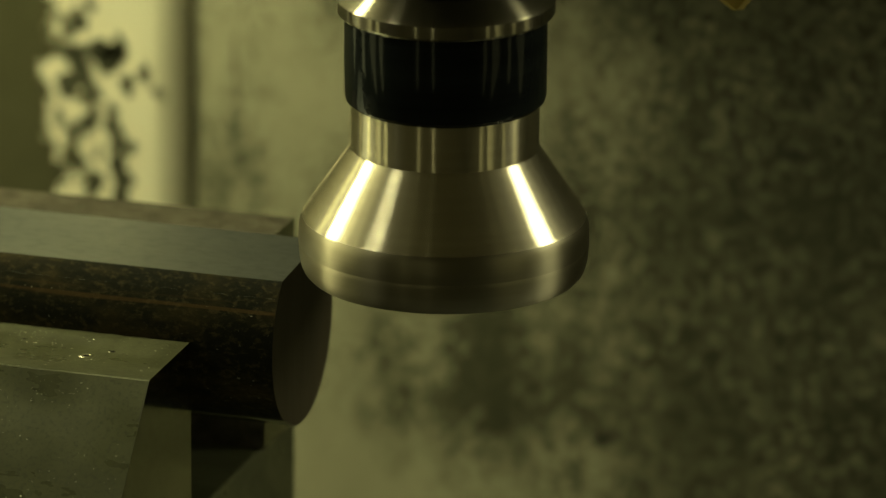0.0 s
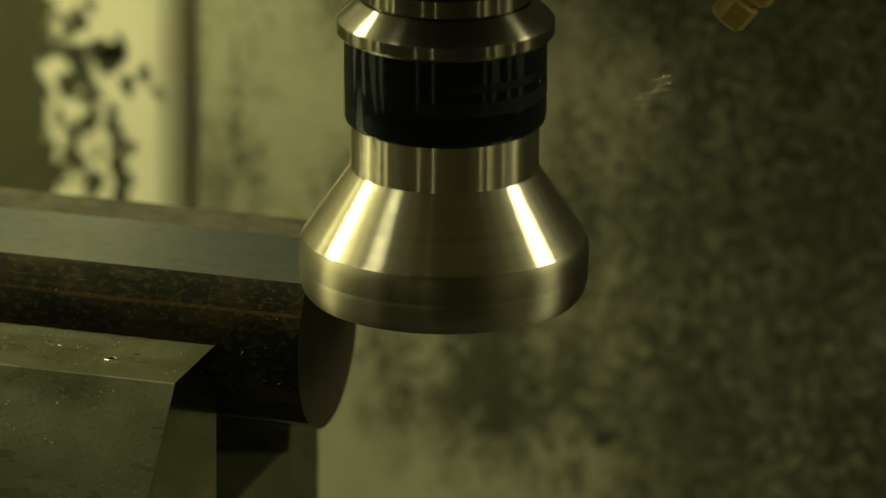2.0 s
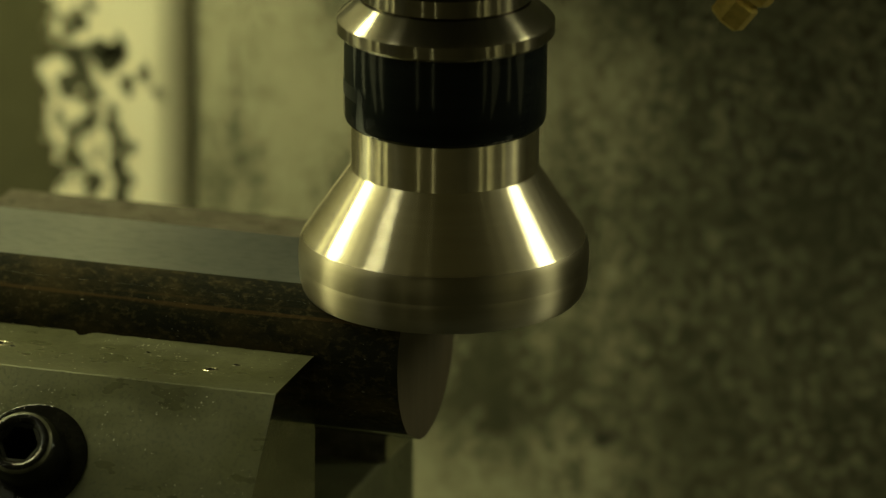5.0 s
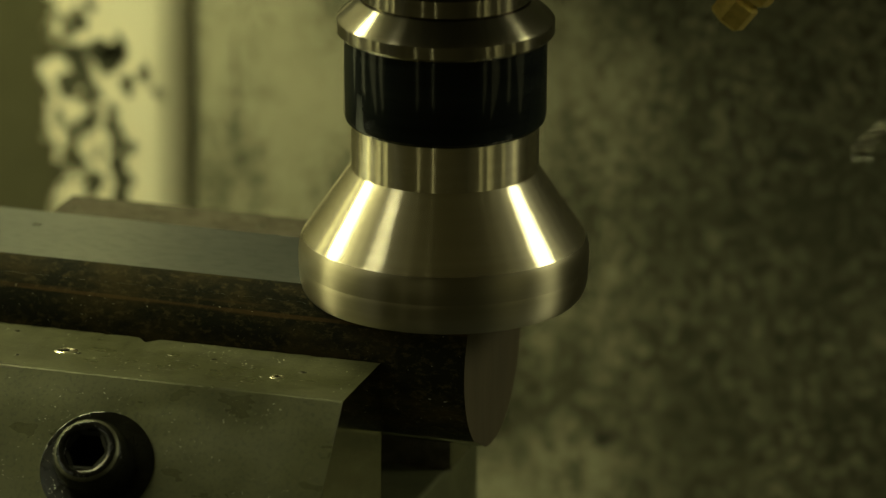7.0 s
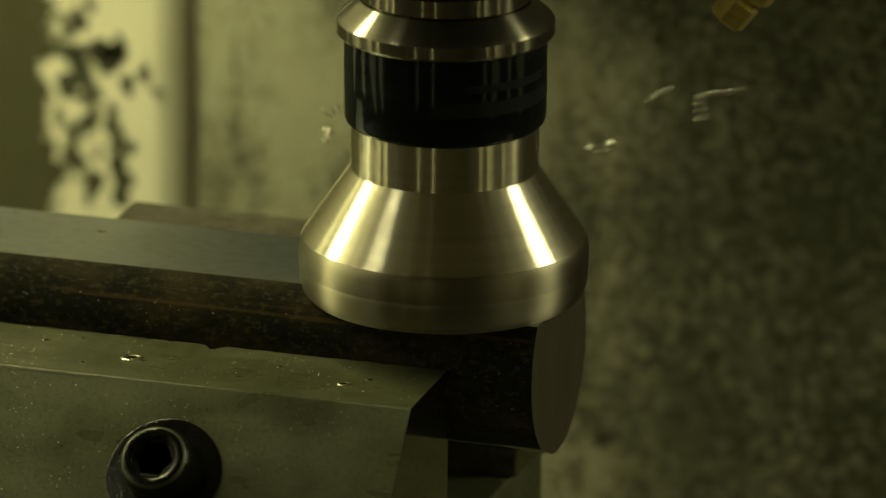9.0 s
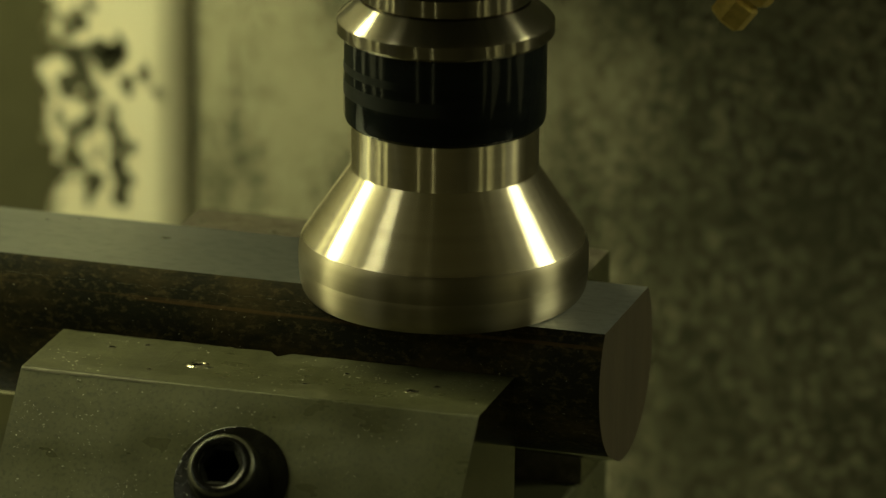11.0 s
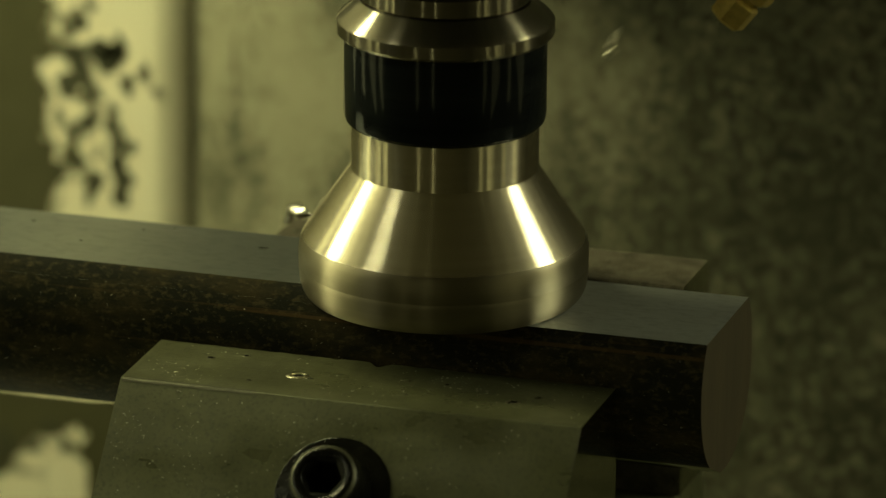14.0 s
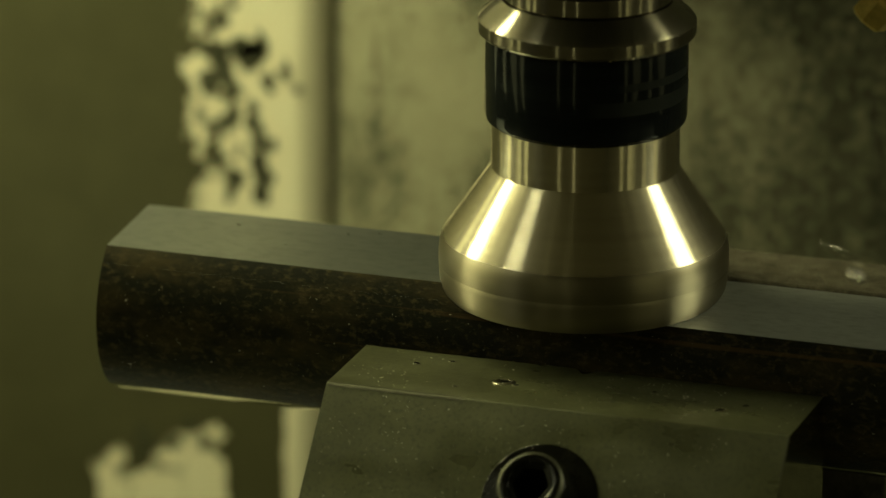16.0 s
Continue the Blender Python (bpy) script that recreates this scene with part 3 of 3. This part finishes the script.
for k in range(SLICES):
    right = RIGHT_END - k * SLICE
    slices.append((bar_piece("skimmed_slice", layer, right - SLICE, right, bar), right - SLICE))
bar_piece("unskimmed_layer", layer, LEFT_END, RIGHT_END - SLICES * SLICE, bar)

for x, y, r in ((-138.1, 4.5, 0.75), (-167.0, 8.0, 0.3), (-178.0, -2.0, 0.25), (-192.0, 6.5, 0.4), (-160.5, 10.5, 0.3)):
    part("pit", lathe(B(), [(r, -0.3), (r, 0.04), (0.1, 0.045)], 9, Matrix.Translation((x, y, FRONT_Z + (y + 13.5) * 1.4 / 26.6)) @ Matrix.Diagonal((1.5, 0.8, 1, 1))), BLACK_OXIDE, bar)


def on_bar(rnd):
    a = radians(rnd.uniform(150, 215))
    return Vector((rnd.uniform(LEFT_END + 1, RIGHT_END - 1), BAR_Y + (BAR_R + 0.02) * math.cos(a), BAR_Z + (BAR_R + 0.02) * math.sin(a)))


# bright beads stand in for the glints on the oily skin
specks("oily_glint_beads", 320, on_bar, 8, bar, BRIGHT, 0.08, 0.24)

# ---- face mill, spindle, nozzle ----
mill = thing("face_mill", "spinning polished steel face mill with a black collar", "milling cutter")
bm = lathe(B(), [(4, 0.6), (29.3, 0.15), (30.2, 1.1), (30.8, 2.4), (31.12, 4.2), (31.26, 6.0), (31.30, 7.0), (31.27, 7.1), (31.30, 7.2), (31.32, 9.6),
                                       (31.24, 11.0), (31.0, 12.3), (30.6, 13.25), (30.05, 14.1), (20.3, 28.6), (20.3, 38.6), (4, 38.7)], 160)
for f in bm.faces:
    f.material_index = 1 if f.calc_center_median().z < 13 else 0
body = part("cutter_body", bm, [STEEL, BAND_STEEL], mill, "bell-shaped polished steel cutter body with a satin rim")
shade_by_angle(body, 24)
collar = part("collar", lathe(B(), [(10, 38.7), (20.6, 38.75), (21.5, 39.6), (21.8, 40.8), (21.8, 57.6), (21.5, 58.2), (10, 58.3)], 160), COLLAR_BLACK, mill, "glossy black collar band")
shade_by_angle(collar, 30)
for z, a0, a1, h in ((45.6, 0.2, 2.0, 3.2), (50.9, 0.5, 1.5, 1.8)):
    bm = B()
    n = 40
    for k in range(n):
        a, b = a0 + (a1 - a0) * k / n, a0 + (a1 - a0) * (k + 1) / n
        q = [bm.verts.new((21.83 * math.cos(w), 21.83 * math.sin(w), zz)) for w, zz in ((a, z), (b, z + 0.02), (b, z + h), (a, z + h))]
        bm.faces.new(q)
    part("scuff_mark", bm, SCUFF, collar, "dull grey scuff", True)
flange = part("flange", lathe(B(), [(10, 58.35), (22.9, 58.4), (23.4, 59.0), (23.4, 61.6), (22.8, 62.4), (18.6, 66.1), (10, 66.2)], 160), FLANGE_STEEL, mill, "bright steel flange with a chamfered top")
shade_by_angle(flange, 24)
arbor = part("arbor", lathe(B(), [(10, 66.0), (18.0, 66.25), (18.2, 66.6), (18.2, 70.2), (17.3, 70.8), (17.3, 72.4), (18.2, 73.0), (18.2, 90), (10, 90)], 128), FLANGE_STEEL, mill)
shade_by_angle(arbor, 24)

head = thing("spindle_head", "dark painted spindle head above the cutter", "spindle head")
part("spindle_nose", lathe(B(), [(20, 88), (38, 88.5), (44, 92), (45.5, 94), (45.5, 320), (20, 320)], 96), CASTING, head, smooth=False)
# unseen block added to keep the work light off the panel's upper right
part("panel_shade_block", box(B(), -122, 150, 100, 176, 60, 420, 5), CASTING, head)

nozzle = thing("coolant_nozzle", "small tarnished brass coolant nozzle on a pipe", "nozzle")
AIM = Matrix.Translation((61.6, 0, 66.7)) @ Euler((radians(-8), radians(38), 0)).to_matrix().to_4x4() @ Euler((0, 0, radians(18))).to_matrix().to_4x4()
part("nozzle_nut", lathe(B(), [(1.3, 0.5), (1.6, 0), (3.6, 0), (4.3, 0.7), (4.3, 5.6), (3.7, 6.3), (3.2, 6.4)], 6, AIM), BRASS, nozzle, "hexagonal brass nut")
part("nozzle_body", lathe(B(), [(1.2, 6.2), (3.4, 6.2), (3.4, 7.4), (4.9, 7.8), (5.2, 8.6), (5.2, 14), (3.4, 15), (1.2, 15)], 6, AIM), BRASS, nozzle)
pipe = part("pipe", lathe(B(), [(1.0, 14.5), (2.6, 14.6), (2.6, 60), (1.0, 60.2)], 24, AIM), BRASS, nozzle)

# ---- flying swarf ----


def curl(turns, radius, width, pitch, seed):
    """A thin curled ribbon of swarf."""
    rnd = random.Random(seed)
    bm, n, rows = B(), 14, []
    for k in range(n + 1):
        a = turns * 2 * math.pi * k / n
        r = radius * (1 + 0.35 * math.sin(k * 1.7 + seed)) + rnd.uniform(-0.15, 0.15)
        w = width * (0.55 + 0.45 * math.sin(math.pi * (k + 0.6) / (n + 1.2)))
        p = Vector((r * math.cos(a), r * math.sin(a), pitch * k / n))
        rows.append([bm.verts.new(p + Vector((0, 0, s * w / 2)) * (1 - 0.06 * q) + Vector((math.cos(a), math.sin(a), 0)) * 0.09 * q) for s, q in ((-1, -1), (1, -1), (1, 1), (-1, 1))])
    for a, b in zip(rows, rows[1:]):
        for k in range(4):
            bm.faces.new((a[k], a[(k + 1) % 4], b[(k + 1) % 4], b[k]))
    bm.faces.new(rows[0]), bm.faces.new(rows[-1])
    return bm


FLIGHTS = [(1.5, 88.9, 28.6), (2, 38.3, 37.8), (2.5, 31.9, 46.1), (2.5, 26.7, 50.2), (3, 42.4, 5.1), (3, 66.8, -0.7), (3, -36.5, 53.5),
           (3.5, -41.5, 30.3), (3.5, 72.1, 45.8), (3.5, 17.2, -17.5), (3.5, -39.2, 11.2), (4, -44.7, 26.4), (4, 82.6, 21.7)]
FLIGHTS_LATER = [(6.5, 49.7, 36.1), (6.5, 41.8, -36.4), (6.5, 79.9, 33.3), (7, 86.2, 36.7), (7, 87.9, 31.7), (7.5, -67.4, 39.7), (7.5, -40, 40),
                 (7.5, 69.8, 27.3), (7.5, 86.9, 46.6), (8, -36.2, 44.5), (8, 22.9, 39.3), (8.5, 35.8, 43.9), (9, -34.2, 24.9), (9, 42.1, 39.1),
                 (9, 54.1, 40.6), (9, 26.8, 28.3), (4.7, 60, 35), (5.2, -45, 30), (5.6, 70, 15), (9.8, 45, 44), (10.3, -40, 22), (10.8, 66, 30)]
FLIGHTS_LAST = [(11.5, 35.8, 44.9), (11.5, 18.8, 23.8), (12, 58.4, 41.3), (12.5, 41.9, 55), (12.5, 65.9, 48.5), (12.5, 75.1, 50.4), (12.5, -54.2, 10),
                (12.5, -90.3, 22), (13, 66.5, 38.4), (13, 57.7, 10.1), (13.5, 57.8, 1.1), (14, 30.2, 49.8), (14.5, 36.7, 42.6), (14.5, 49.4, 46),
                (15.5, -128.4, 12.2), (16, 45.3, 2.4), (16, 54.2, 2.2)]
chips = []
shapes = [curl(0.22 + 0.10 * k, 3.6 - 0.4 * k, 1.0 + 0.2 * (k % 3), 3.2 - 0.3 * k, k) for k in range(5)]
models = [part("steel_chip", bm, SWARF, None, "", True) for bm in shapes]
swarm = random.Random(41)
flights = FLIGHTS + FLIGHTS_LATER + FLIGHTS_LAST
flights += [(t, x + swarm.choice((-1, 1)) * swarm.uniform(3, 7), z + swarm.uniform(-5, 5)) for t, x, z in flights[1::2]]
for k, (t, x, z) in enumerate(flights):
    ob = models[k] if k < 5 else copy_thing(models[k % 5], at(0, 0, 20))
    tagged(ob, "small bright curled steel chip thrown off the cutter", "metal chip", "flying steel chips")
    chips.append((ob, t, x, z))
long_curl = tagged(part("swarf_curl", curl(1.35, 1.7, 3.6, 11, 9), SWARF, None, "", True), "bright twisted steel swarf curl clinging beside the cutter", "metal chip")

# ---- what moves ----


def travel(t):
    """How far the table has fed, in millimetres."""
    s = t - FEED_START
    if s < -0.12:
        return 0.0
    return FEED * (s + 0.12) ** 2 / 0.48 if s < 0.12 else FEED * s


def lift(t):
    return CUT_DEPTH * max(0.0, 1 - t / PLUNGE_TIME)


def motions():
    times = [0, 0.6, 1.1, 1.17, 1.23, 1.29, 1.35, 1.6] + [2 + k for k in range(15)]
    for ob in (vise, bar, table):
        walk(ob, [(t, at(travel(t), 0, 0)) for t in times])
    for ob, left in slices:
        # each slice travels with the bar until it lies under the cutter, where it is taken off
        taken = FEED_START + (-21 - left) / FEED
        rows = [(0, at(0, 0, 0)), (taken - 0.1, at(0, 0, 0)), (taken, at(0, 0, 0))]
        t = taken + 0.1
        while t < 15.95:
            rows.append((t, at(-FEED * (t - taken), 0, 0)))
            t += 0.5
        rows.append((16, at(-FEED * (16 - taken), 0, 0)))
        walk(ob, rows)
    down = [0, 0.35, 0.7, 0.95, 1.05, 1.15, 5, 16]
    for ob in (head, nozzle):
        walk(ob, [(t, at(0, 0, lift(t))) for t in down])
    for k, (ob, t, x, z) in enumerate(chips):
        # cut free under the mill, thrown out, and fallen to the floor behind the table
        rnd = random.Random(700 + k)
        home, out = (x * 0.12, 3, 16), Vector((x, 30, z))
        fly = out - Vector(home)
        a, b, c = (rnd.uniform(-180, 180) for _ in range(3))
        rows = [(0, at(*home, a, b, c)), (t - 0.3, at(*home, a, b, c)), (t - 0.24, at(*home, a, b, c)), (t, at(*out, a + 50, b + 30, c))]
        later = out + fly * 0.8 + Vector((0, 30, -20))
        end = out + fly * 2.2
        ground = (max(-500, min(700, end.x)), 120, -997)
        if t < 15.4:
            rows += [(t + 0.2, at(*later, a + 100, b + 60, c)), (t + 0.55, at(*ground, a + 140, b + 90, c)), (16, at(*ground, a + 140, b + 90, c))]
        elif t < 16:
            rows += [(t + 0.2, at(*later, a + 100, b + 60, c)), (16, at(*(later + fly * 0.8 + Vector((0, 0, -90))), a + 140, b + 90, c))]
        walk(ob, rows)
    def twisted(x, y, z, dip, turn, twist):
        return at(x, y, z, 0, dip, turn) @ Euler((0, 0, radians(twist))).to_matrix().to_4x4()

    inside = twisted(-8, 6, 14, -112, 0, 0)
    walk(long_curl, [(0, inside), (13.6, inside), (13.9, twisted(-32, 24, 8.5, -108, -6, 20)), (14.5, twisted(-38, 24, 9.5, -112, -4, 70)),
                     (14.8, twisted(-34, 24, 10, -104, -6, 130)), (15.1, twisted(-33, 24, 9, -98, 0, 190)), (15.3, twisted(-8, 6, 14, -112, 0, 220)), (16, twisted(-8, 6, 14, -112, 0, 230))])
    walk(mill, [(k / 10, at(0, 0, lift(k / 10), 0, 0, -77 * k)) for k in range(161)])


motions()
